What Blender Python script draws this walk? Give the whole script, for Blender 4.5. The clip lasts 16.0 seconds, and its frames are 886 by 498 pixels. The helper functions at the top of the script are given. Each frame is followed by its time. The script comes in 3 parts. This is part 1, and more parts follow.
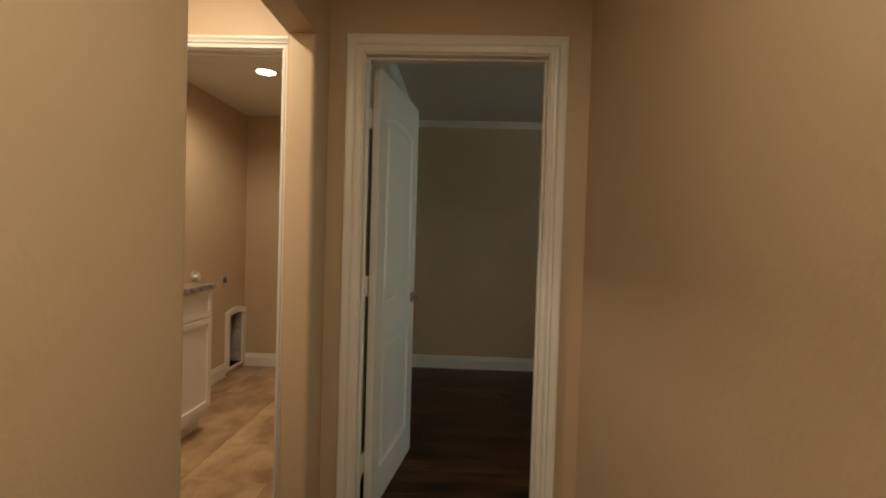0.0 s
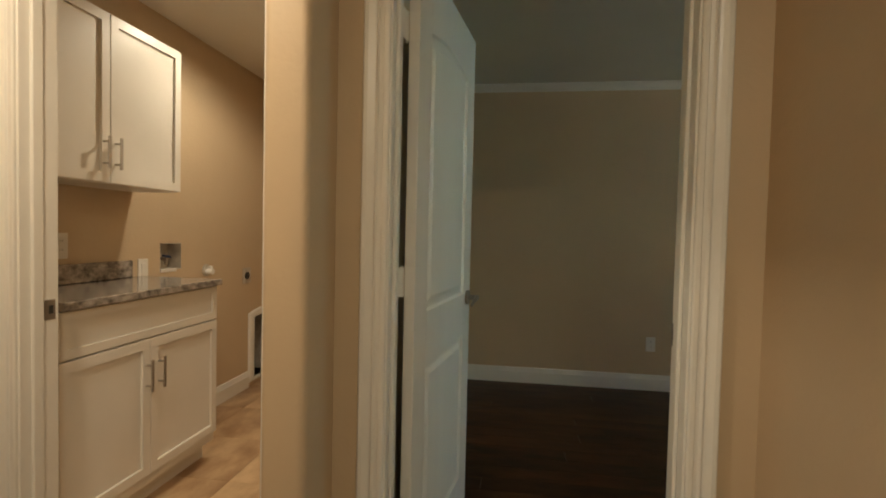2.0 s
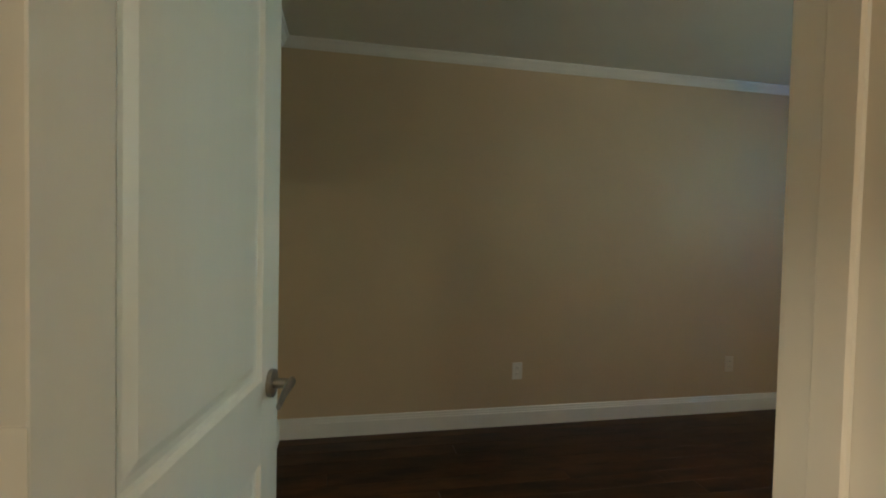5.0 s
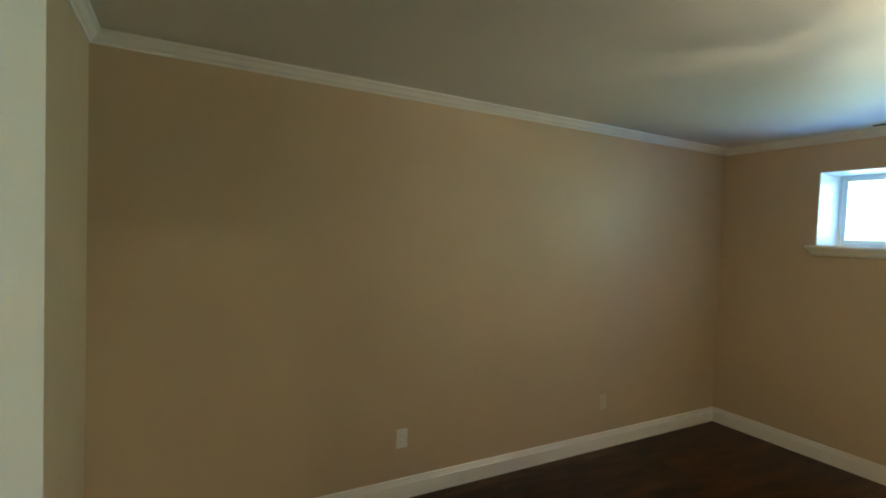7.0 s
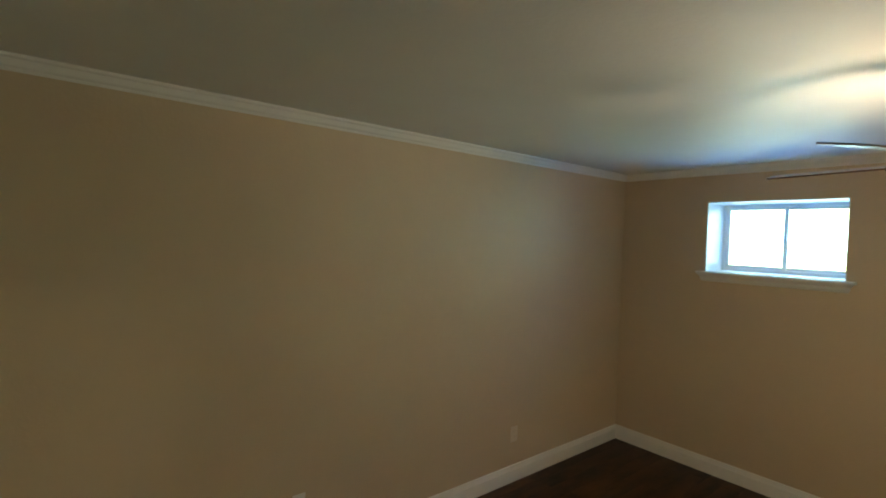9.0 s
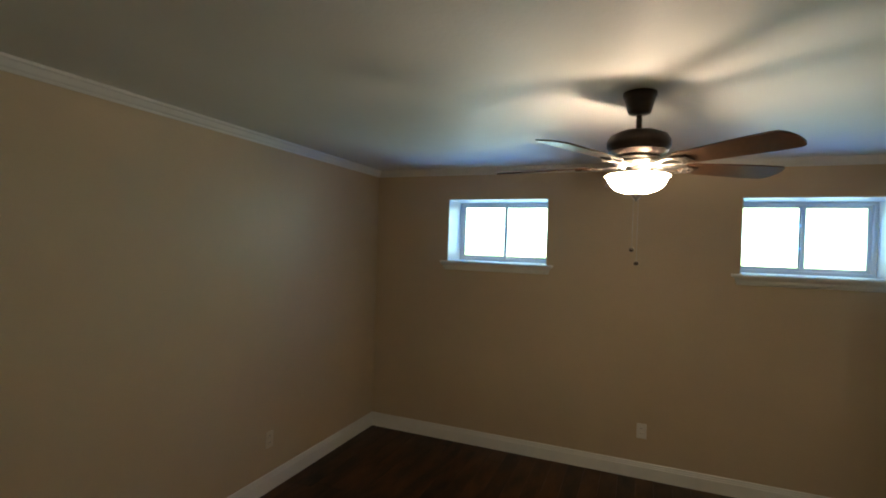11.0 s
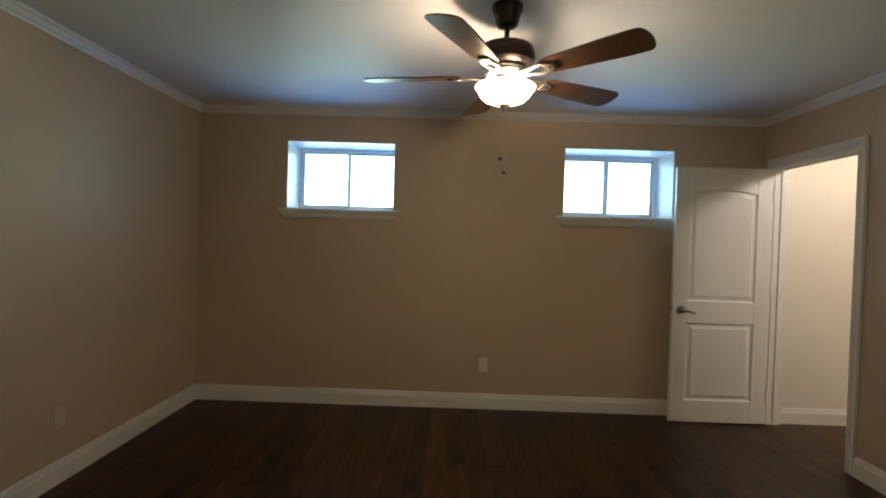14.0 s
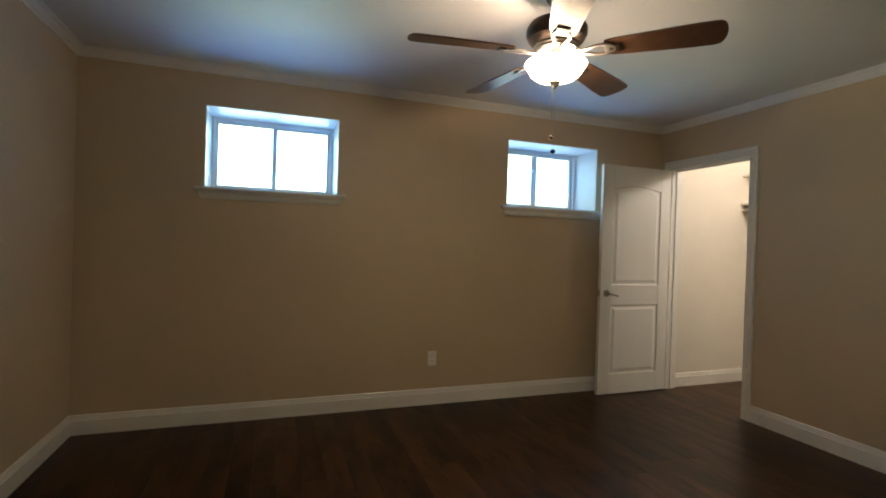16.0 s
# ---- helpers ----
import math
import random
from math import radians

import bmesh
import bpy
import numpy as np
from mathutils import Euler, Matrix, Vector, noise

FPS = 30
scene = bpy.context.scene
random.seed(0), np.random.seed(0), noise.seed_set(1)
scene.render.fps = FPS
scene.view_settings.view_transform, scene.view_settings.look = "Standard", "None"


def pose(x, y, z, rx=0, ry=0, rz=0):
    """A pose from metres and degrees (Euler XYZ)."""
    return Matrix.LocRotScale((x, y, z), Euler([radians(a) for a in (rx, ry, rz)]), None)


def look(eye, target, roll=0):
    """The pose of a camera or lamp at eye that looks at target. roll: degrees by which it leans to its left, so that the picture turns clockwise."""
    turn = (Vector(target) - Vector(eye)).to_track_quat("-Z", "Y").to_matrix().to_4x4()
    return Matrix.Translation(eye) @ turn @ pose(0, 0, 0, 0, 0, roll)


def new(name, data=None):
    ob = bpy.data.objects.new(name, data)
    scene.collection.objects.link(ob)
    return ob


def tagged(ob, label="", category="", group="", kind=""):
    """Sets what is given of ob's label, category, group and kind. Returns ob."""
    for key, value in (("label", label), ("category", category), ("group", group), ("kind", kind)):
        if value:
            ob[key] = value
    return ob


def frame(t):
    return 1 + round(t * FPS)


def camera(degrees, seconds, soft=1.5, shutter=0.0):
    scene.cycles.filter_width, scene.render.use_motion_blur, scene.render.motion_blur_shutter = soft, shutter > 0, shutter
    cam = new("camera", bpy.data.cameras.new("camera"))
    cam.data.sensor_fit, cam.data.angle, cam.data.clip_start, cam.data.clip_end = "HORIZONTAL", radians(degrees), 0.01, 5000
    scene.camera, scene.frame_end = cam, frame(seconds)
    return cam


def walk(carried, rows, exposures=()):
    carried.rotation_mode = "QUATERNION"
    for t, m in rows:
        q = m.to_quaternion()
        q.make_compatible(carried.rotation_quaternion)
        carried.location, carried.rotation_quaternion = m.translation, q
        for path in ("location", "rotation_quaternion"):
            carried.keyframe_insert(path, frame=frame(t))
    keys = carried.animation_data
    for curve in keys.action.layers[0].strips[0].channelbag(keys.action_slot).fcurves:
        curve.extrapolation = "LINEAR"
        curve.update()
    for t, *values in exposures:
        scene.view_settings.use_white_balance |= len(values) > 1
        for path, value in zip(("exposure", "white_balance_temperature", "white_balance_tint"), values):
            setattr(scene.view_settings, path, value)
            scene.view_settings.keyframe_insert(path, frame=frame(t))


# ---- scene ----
cam = camera(85.5, 16.0, soft=1.9)
PATH = [
    (0, (-0.047, 0.316, 1.31), (-0.115, 2.314, 1.263), 1.7),
    (0.5, (-0.081, 0.46, 1.272), (-0.127, 2.459, 1.22), 1.6),
    (1, (-0.086, 0.655, 1.292), (-0.119, 2.654, 1.231), 1.5),
    (1.5, (-0.111, 0.883, 1.24), (-0.15, 2.882, 1.176), 1.6),
    (2, (-0.148, 1.08, 1.228), (-0.418, 3.061, 1.164), 1.3),
    (2.5, (-0.206, 1.252, 1.237), (-0.568, 3.218, 1.174), 1.1),
    (3, (-0.228, 1.362, 1.241), (-0.594, 3.328, 1.18), 1.0),
    (3.5, (-0.183, 1.516, 1.226), (-0.531, 3.484, 1.162), 0.9),
    (4, (-0.144, 1.691, 1.24), (-0.342, 3.68, 1.172), 1.1),
    (4.5, (-0.158, 1.876, 1.246), (-0.088, 3.873, 1.182), 1.3),
    (4.7, (-0.164, 1.937, 1.255), (0.052, 3.925, 1.195), 1.2),
    (6.8, (-0.171, 2.498, 1.645), (0.747, 4.272, 1.539), 2.6),
    (7, (-0.168, 2.486, 1.628), (0.781, 4.246, 1.561), 2.0),
    (7.5, (-0.138, 2.535, 1.732), (0.849, 4.273, 1.653), 2.1),
    (8, (-0.112, 2.578, 1.775), (0.928, 4.285, 1.704), 2.0),
    (8.5, (-0.052, 2.613, 1.816), (1.05, 4.281, 1.751), 1.7),
    (9, (-0.016, 2.671, 1.84), (1.237, 4.229, 1.789), 1.9),
    (9.5, (-0.015, 2.709, 1.847), (1.469, 4.049, 1.811), 1.8),
    (9.7, (-0.036, 2.689, 1.814), (1.529, 3.935, 1.797), 1.9),
    (11.8, (0.091, 2.786, 1.724), (2.031, 3.268, 1.69), 1.9),
    (12, (0.095, 2.795, 1.692), (2.055, 3.193, 1.662), 1.9),
    (12.5, (0.091, 2.815, 1.606), (2.081, 3.014, 1.578), 1.8),
    (13, (0.088, 2.849, 1.524), (2.086, 2.93, 1.495), 1.8),
    (13.5, (0.068, 2.886, 1.447), (2.067, 2.931, 1.416), 1.8),
    (14, (0.111, 2.995, 1.394), (2.11, 3.024, 1.36), 1.7),
    (14.5, (0.205, 3.174, 1.373), (2.205, 3.162, 1.342), 1.7),
    (15, (0.273, 3.424, 1.332), (2.267, 3.28, 1.304), 1.8),
    (15.5, (0.346, 3.692, 1.299), (2.313, 3.332, 1.278), 1.7),
    (16, (0.46, 3.927, 1.288), (2.343, 3.254, 1.269), 1.8),
]
# ---- light levels ----
SKY_W, LEVEL_W, UP_W = 3.2, 2.6, 3.1
FAN_W, LAUNDRY_W, HALL_W, CLOSET_W, BOWL_E, BLADE_ANGLE = 9.0, 55.0, 16.0, 28.0, 37.0, 10
PASSAGE_W = 13.0
EXPOSURES = [(0, 0.06, 6500, 9), (1.0, 0.25, 6350, 7), (1.5, 0.32, 6300, 5), (4.5, 0.5, 6200, 1), (6.8, 1.1, 6950, 0), (9.7, 0.75, 6850, 5),
             (11.8, 0.2, 6650, 10), (13.5, 0.44, 6750, 11), (16, 0.5, 6800, 11)]
walk(cam, [(t, look(eye, target, roll)) for t, eye, target, roll in PATH], EXPOSURES)

# ---- plan, in metres ----
EX, NY, SY = 4.105, 5.112, 0.428          # bedroom: window wall, plain wall, closet wall
WX, DY, DH = -0.552, 2.47, 2.358        # bedroom: west wall; door wall, room face and hall face
KX = 0.567                              # corner of the door wall
CEIL, HALL_CEIL, LAU_CEIL = 2.465, 2.44, 2.43
DL, DR, DTOP, D1TOP, D3TOP = -0.470, 0.306, 2.045, 2.083, 2.058     # bedroom doorway
CL, CR = 3.19, 3.962              # closet doorway
LL, LR, LY = -1.547, -0.80, 2.285       # laundry doorway and its wall face
HR, HL, HLY = 0.48, -0.591, 1.262      # hall walls and the corner of the side passage
LWX, LNY = -2.13, 4.92                 # laundry walls
WT = 0.42                               # thickness of the window wall
W1, W2, WZ0, WZ1 = (3.472, 4.377), (1.161, 2.069), 1.632, 2.195

# ---- light ----
world = bpy.data.worlds.new("sky")
scene.world = world
world.use_nodes = True
wn = world.node_tree
sky = wn.nodes.new("ShaderNodeTexSky")
sky.sky_type, sky.sun_disc = "NISHITA", False
sky.sun_elevation, sky.sun_rotation = radians(50), radians(200)
wn.links.new(sky.outputs[0], wn.nodes["Background"].inputs[0])
wn.nodes["Background"].inputs[1].default_value = 0.12


def lamp(name, kind, m, energy, colour, **more):
    data = bpy.data.lights.new(name, kind)
    data.energy, data.color = energy, colour
    for key, value in more.items():
        if key == "size":
            data.size = value
        if key == "size_y":
            data.shape, data.size_y = "RECTANGLE", value
        if key == "radius":
            data.shadow_soft_size = value
        if key == "angle":
            data.angle = value
        if key == "spread":
            data.spread = value
        if key == "spot":
            data.spot_size, data.spot_blend = value, 0.6
    ob = new(name, data)
    ob.matrix_world = m
    return ob


lamp("sun", "SUN", look((0, 0, 8), (-2, 3, 0)), 1.0, (1.0, 0.95, 0.88), angle=radians(12))
# lamps stand in for window daylight: sky blue down, lawn green level, blue up
for (ya, yb), k in ((W1, 1.1), (W2, 0.9)):
    yc = (ya + yb) / 2
    eye = (EX + 0.425, yc, 1.92)
    lamp("window_sky", "AREA", look(eye, (EX - 1, yc, 0.55)), SKY_W * k, (0.08, 0.36, 1.0), size=0.86, size_y=0.5, spread=radians(115))
    lamp("window_trees", "AREA", look(eye, (EX - 1, yc, 1.95)), LEVEL_W * k, (0.65, 0.94, 0.53), size=0.86, size_y=0.5, spread=radians(92))
    lamp("window_well", "AREA", look(eye, (EX - 1, yc, 3.3)), UP_W * k, (0.04, 0.27, 1.0), size=0.86, size_y=0.5, spread=radians(125))
FAN = (2.305, 2.766)
for ang in (40, 220):
    lamp("fan_bulb", "POINT", pose(FAN[0] + 0.085 * math.cos(radians(ang)), FAN[1] + 0.085 * math.sin(radians(ang)), 2.096), FAN_W, (1.0, 0.80, 0.62), radius=0.014)
lamp("laundry_bulb", "SPOT", pose(-1.43, 3.64, LAU_CEIL - 0.012), LAUNDRY_W, (1.0, 0.80, 0.58), radius=0.06, spot=radians(165))
lamp("hall_bulb", "AREA", pose(0.2, 0.45, HALL_CEIL - 0.03), HALL_W, (1.0, 0.85, 0.63), size=0.2)
lamp("passage_bulb", "AREA", pose(-1.13, 1.66, HALL_CEIL - 0.03), PASSAGE_W, (1.0, 0.80, 0.58), size=0.12)
lamp("closet_bulb", "POINT", pose(2.75, -0.2, 2.28), CLOSET_W, (1.0, 0.93, 0.85), radius=0.07)


# ---- materials ----
def material(name, colour, rough=0.5, metal=0.0, vary=0.08, scale=6.0, bump=0.0, bump_scale=60.0, spec=0.5, stretch=(1, 1, 1), dark=None, rand=0.0, coat=0.0):
    m = bpy.data.materials.new(name)
    m.use_nodes = True
    nt = m.node_tree
    b = nt.nodes["Principled BSDF"]
    b.inputs["Metallic"].default_value = metal
    b.inputs["Specular IOR Level"].default_value = spec
    b.inputs["Coat Weight"].default_value = coat
    tc = nt.nodes.new("ShaderNodeTexCoord")
    mp = nt.nodes.new("ShaderNodeMapping")
    mp.inputs["Scale"].default_value = stretch
    nt.links.new(tc.outputs["Object"], mp.inputs[0])
    vec = mp.outputs[0]
    if rand:
        oi = nt.nodes.new("ShaderNodeObjectInfo")
        ad = nt.nodes.new("ShaderNodeVectorMath")
        ad.operation = "MULTIPLY_ADD"
        ad.inputs[1].default_value = (37, 21, 13)
        nt.links.new(oi.outputs["Random"], ad.inputs[0])
        nt.links.new(vec, ad.inputs[2])
        vec = ad.outputs[0]
    n1 = nt.nodes.new("ShaderNodeTexNoise")
    n1.inputs["Scale"].default_value, n1.inputs["Detail"].default_value = scale, 5
    n1.inputs["Roughness"].default_value = 0.6
    nt.links.new(vec, n1.inputs["Vector"])
    ramp = nt.nodes.new("ShaderNodeValToRGB")
    lo = dark if dark else tuple(c * (1 - vary) for c in colour)
    hi = colour if dark else tuple(min(1, c * (1 + vary)) for c in colour)
    ramp.color_ramp.elements[0].position, ramp.color_ramp.elements[1].position = 0.32, 0.68
    ramp.color_ramp.elements[0].color, ramp.color_ramp.elements[1].color = (*lo, 1), (*hi, 1)
    nt.links.new(n1.outputs["Fac"], ramp.inputs[0])
    col = ramp.outputs[0]
    if rand:
        hs = nt.nodes.new("ShaderNodeHueSaturation")
        mr = nt.nodes.new("ShaderNodeMapRange")
        mr.inputs["To Min"].default_value, mr.inputs["To Max"].default_value = 1 - rand, 1 + rand
        nt.links.new(oi.outputs["Random"], mr.inputs[0])
        nt.links.new(mr.outputs[0], hs.inputs["Value"])
        nt.links.new(col, hs.inputs["Color"])
        col = hs.outputs[0]
    nt.links.new(col, b.inputs["Base Color"])
    n3 = nt.nodes.new("ShaderNodeTexNoise")
    n3.inputs["Scale"].default_value, n3.inputs["Detail"].default_value = scale * 2.3, 3
    nt.links.new(vec, n3.inputs["Vector"])
    rr = nt.nodes.new("ShaderNodeMapRange")
    rr.inputs["To Min"].default_value, rr.inputs["To Max"].default_value = rough * 0.86, min(1, rough * 1.14)
    nt.links.new(n3.outputs["Fac"], rr.inputs[0])
    nt.links.new(rr.outputs[0], b.inputs["Roughness"])
    if bump:
        n2 = nt.nodes.new("ShaderNodeTexNoise")
        n2.inputs["Scale"].default_value, n2.inputs["Detail"].default_value = bump_scale, 3
        nt.links.new(vec, n2.inputs["Vector"])
        bp = nt.nodes.new("ShaderNodeBump")
        bp.inputs["Strength"].default_value, bp.inputs["Distance"].default_value = bump, 0.004
        nt.links.new(n2.outputs["Fac"], bp.inputs["Height"])
        nt.links.new(bp.outputs[0], b.inputs["Normal"])
    return m


def glow(name, colour, strength):
    m = bpy.data.materials.new(name)
    m.use_nodes = True
    b = m.node_tree.nodes["Principled BSDF"]
    b.inputs["Base Color"].default_value = (0.8, 0.78, 0.72, 1)
    b.inputs["Roughness"].default_value = 0.3
    b.inputs["Emission Color"].default_value = (*colour, 1)
    b.inputs["Emission Strength"].default_value = strength
    return m


WALL = material("beige_paint", (0.55, 0.428, 0.285), 0.5, vary=0.035, scale=2.0, bump=0.24, bump_scale=55)
CLOSET = material("cream_paint", (0.74, 0.69, 0.60), 0.5, vary=0.03, scale=2.0, bump=0.25, bump_scale=80)
CEILING = material("ceiling_paint", (0.74, 0.72, 0.67), 0.6, vary=0.03, scale=1.5, bump=0.25, bump_scale=55)
TRIM = material("white_trim_paint", (0.76, 0.74, 0.69), 0.33, vary=0.025, scale=7, bump=0.04, bump_scale=40)
DOOR = material("white_door_paint", (0.74, 0.72, 0.67), 0.36, vary=0.03, scale=5, bump=0.10, bump_scale=90, stretch=(1, 1, 0.12))
CABINET = material("white_cabinet_lacquer", (0.76, 0.73, 0.67), 0.34, vary=0.02, scale=4, bump=0.03, bump_scale=50)
VINYL = material("white_vinyl", (0.72, 0.73, 0.73), 0.35, vary=0.02)
PLATE = material("white_plastic", (0.75, 0.73, 0.69), 0.3, vary=0.02, scale=20)
ALMOND = material("almond_plastic", (0.64, 0.55, 0.43), 0.35, vary=0.02, scale=20)
# near-black colour that stands in for the shade inside small holes
HOLE_SHADE = material("hole_shade_black", (0.03, 0.03, 0.03), 0.6)
NICKEL = material("brushed_nickel", (0.50, 0.47, 0.43), 0.34, metal=1.0, vary=0.08, scale=30, stretch=(1, 1, 8))
PEWTER = material("pewter", (0.32, 0.29, 0.26), 0.38, metal=0.9, vary=0.12, scale=25)
BRONZE = material("oil_rubbed_bronze", (0.055, 0.040, 0.032), 0.38, metal=0.7, vary=0.25, scale=14)
BLADE = material("walnut_blade", (0.115, 0.055, 0.028), 0.36, dark=(0.080, 0.038, 0.020), scale=9, stretch=(2, 4, 4))
PLANK = material("dark_oak_plank", (0.082, 0.035, 0.013), 0.36, spec=0.20, dark=(0.007, 0.003, 0.0013), scale=3.0, stretch=(0.9, 2.6, 1), bump=0.10, bump_scale=22, rand=0.34)
JOINT = material("floor_underlay", (0.012, 0.008, 0.006), 0.8)
TRAVERTINE = material("travertine_tile", (0.60, 0.43, 0.26), 0.30, dark=(0.27, 0.155, 0.08), scale=5.0, stretch=(1.0, 0.55, 1), bump=0.08, bump_scale=20, rand=0.04)
GROUT = material("grout", (0.38, 0.26, 0.15), 0.85, vary=0.1, scale=30)
GRANITE = material("speckled_granite", (0.50, 0.45, 0.40), 0.16, dark=(0.06, 0.05, 0.042), scale=30, stretch=(1, 0.7, 1), coat=0.3)
GALV = material("galvanised_box", (0.50, 0.46, 0.40), 0.5, metal=0.15, vary=0.2, scale=20)
BLUE = material("dark_blue_plastic", (0.02, 0.035, 0.09), 0.4)
DARK = material("dark_rubber", (0.02, 0.018, 0.016), 0.5)
FLAP = material("smoky_flap", (0.05, 0.05, 0.055), 0.3, vary=0.2, scale=8)
GRASS = material("grass", (0.09, 0.14, 0.05), 0.9, dark=(0.05, 0.08, 0.03), scale=3)
BOWL = glow("frosted_bowl", (1.0, 0.79, 0.53), BOWL_E)
LENS = glow("lamp_lens", (1.0, 0.80, 0.55), 14)
GLASS = bpy.data.materials.new("window_glass")
GLASS.use_nodes = True
gb = GLASS.node_tree.nodes["Principled BSDF"]
gb.inputs["Transmission Weight"].default_value = 1.0
gb.inputs["Roughness"].default_value = 0.0
gb.inputs["IOR"].default_value = 1.45


# ---- mesh tools ----
def add_box(bm, x0, y0, z0, x1, y1, z1, bevel=0.0, seg=1):
    res = bmesh.ops.create_cube(bm, size=1.0)
    vs = res["verts"]
    for v in vs:
        v.co = Vector((x0 + (v.co.x + 0.5) * (x1 - x0), y0 + (v.co.y + 0.5) * (y1 - y0), z0 + (v.co.z + 0.5) * (z1 - z0)))
    if bevel:
        es = list({e for v in vs for e in v.link_edges})
        bmesh.ops.bevel(bm, geom=es, offset=bevel, segments=seg, affect="EDGES", profile=0.5)
    return bm


def box(*a, **k):
    return add_box(bmesh.new(), *a, **k)


def add_loft(bm, rings, cap=True, close=True):
    """Rings of points, joined one to the next."""
    made = [[bm.verts.new(p) for p in ring] for ring in rings]
    n = len(made[0])
    for r0, r1 in zip(made, made[1:]):
        for i in range(n if close else n - 1):
            j = (i + 1) % n
            bm.faces.new((r0[i], r0[j], r1[j], r1[i]))
    if cap:
        bm.faces.new(made[0][::-1])
        bm.faces.new(made[-1])
    return bm


def add_lathe(bm, profile, cx=0.0, cy=0.0, n=32, cap=True):
    rings = [[(cx + r * math.cos(2 * math.pi * i / n), cy + r * math.sin(2 * math.pi * i / n), z) for i in range(n)] for r, z in profile]
    return add_loft(bm, rings, cap)


def add_tube(bm, p, q, r, n=12):
    p, q = Vector(p), Vector(q)
    d = (q - p).normalized()
    u = d.orthogonal().normalized()
    v = d.cross(u)
    rings = [[c + r * (math.cos(2 * math.pi * i / n) * u + math.sin(2 * math.pi * i / n) * v) for i in range(n)] for c in (p, q)]
    return add_loft(bm, rings)


def finish(name, bm, mat, smooth=False):
    bmesh.ops.recalc_face_normals(bm, faces=bm.faces)
    me = bpy.data.meshes.new(name)
    bm.to_mesh(me)
    bm.free()
    me.materials.append(mat)
    if smooth:
        for p in me.polygons:
            p.use_smooth = True
        me.set_sharp_from_angle(angle=radians(35))
    return new(name, me)


def part(name, bm, mat, parent, label="", smooth=False):
    ob = finish(name, bm, mat, smooth)
    ob.parent = parent
    if label:
        tagged(ob, label)
    return ob


def setting(name, bm, mat, label, smooth=False):
    return tagged(finish(name, bm, mat, smooth), label, kind="structure")


def thing(name, m, label, category, group="", kind=""):
    ob = new(name)
    ob.empty_display_size = 0.1
    ob.matrix_world = m
    return tagged(ob, label, category, group, kind)


def wall(name, axis, a0, a1, t0, t1, z0, z1, holes, mat, label):
    """A wall with openings through it, its outer faces alone. holes: (a0, a1, z0, z1)."""
    ca = sorted({a0, a1, *[h[0] for h in holes], *[h[1] for h in holes]})
    cz = sorted({z0, z1, *[max(z0, h[2]) for h in holes], *[h[3] for h in holes]})

    def full(i, k):
        if not (0 <= i < len(ca) - 1 and 0 <= k < len(cz) - 1):
            return False
        a, z = (ca[i] + ca[i + 1]) / 2, (cz[k] + cz[k + 1]) / 2
        return not any(h[0] < a < h[1] and h[2] < z < h[3] for h in holes)
    bm = bmesh.new()

    def quad(ps):
        bm.faces.new([bm.verts.new((a, t, z) if axis == "x" else (t, a, z)) for a, t, z in ps])
    for i in range(len(ca) - 1):
        for k in range(len(cz) - 1):
            if not full(i, k):
                continue
            a, b, c, d = ca[i], ca[i + 1], cz[k], cz[k + 1]
            for t in (t0, t1):
                quad([(a, t, c), (b, t, c), (b, t, d), (a, t, d)])
            if not full(i - 1, k):
                quad([(a, t0, c), (a, t1, c), (a, t1, d), (a, t0, d)])
            if not full(i + 1, k):
                quad([(b, t0, c), (b, t1, c), (b, t1, d), (b, t0, d)])
            if not full(i, k - 1):
                quad([(a, t0, c), (b, t0, c), (b, t1, c), (a, t1, c)])
            if not full(i, k + 1):
                quad([(a, t0, d), (b, t0, d), (b, t1, d), (a, t1, d)])
    bmesh.ops.remove_doubles(bm, verts=bm.verts, dist=1e-5)
    return setting(name, bm, mat, label)


def sweep(path, profile, closed=False):
    """A moulding along a line on the floor plan, mitred; the room lies to the left of the line. profile: (into the room, height)."""
    pts = [Vector(p) for p in path]
    n = len(pts)
    rings = []
    for i, p in enumerate(pts):
        before = pts[i - 1] if (i or closed) else None
        after = pts[(i + 1) % n] if (i < n - 1 or closed) else None
        d0 = (p - before).normalized() if before is not None else (after - p).normalized()
        d1 = (after - p).normalized() if after is not None else d0
        n0, n1 = Vector((-d0.y, d0.x)), Vector((-d1.y, d1.x))
        m = (n0 + n1) / (1 + n0.dot(n1))
        rings.append([(p.x + m.x * u, p.y + m.y * u, z) for u, z in profile])
    if closed:
        rings.append(rings[0])
    return add_loft(bmesh.new(), rings, cap=not closed)


def casing(name, parent, axis, face, out, a0, a1, top, width=0.07):
    """A moulded casing round a doorway, mitred. out: +1 or -1, the side to which it stands proud of the wall."""
    prof = [(0, 0), (0, 0.010), (0.004, 0.013), (0.014, 0.013), (0.017, 0.009), (0.026, 0.010), (0.031, 0.016), (0.037, 0.012), (0.044, 0.014),
            (0.056, 0.019), (0.066, 0.019), (0.07, 0.015), (0.07, 0)]
    k = width / 0.07
    rings = []
    for a, z, sa, sz in ((a0, 0.0, -1, 0), (a0, top, -1, 1), (a1, top, 1, 1), (a1, 0.0, 1, 0)):
        ring = []
        for u, v in prof:
            aa, zz, tt = a + sa * u * k, z + sz * u * k, face + out * v
            ring.append((aa, tt, zz) if axis == "x" else (tt, aa, zz))
        rings.append(ring)
    return part(name, add_loft(bmesh.new(), rings), TRIM, parent)


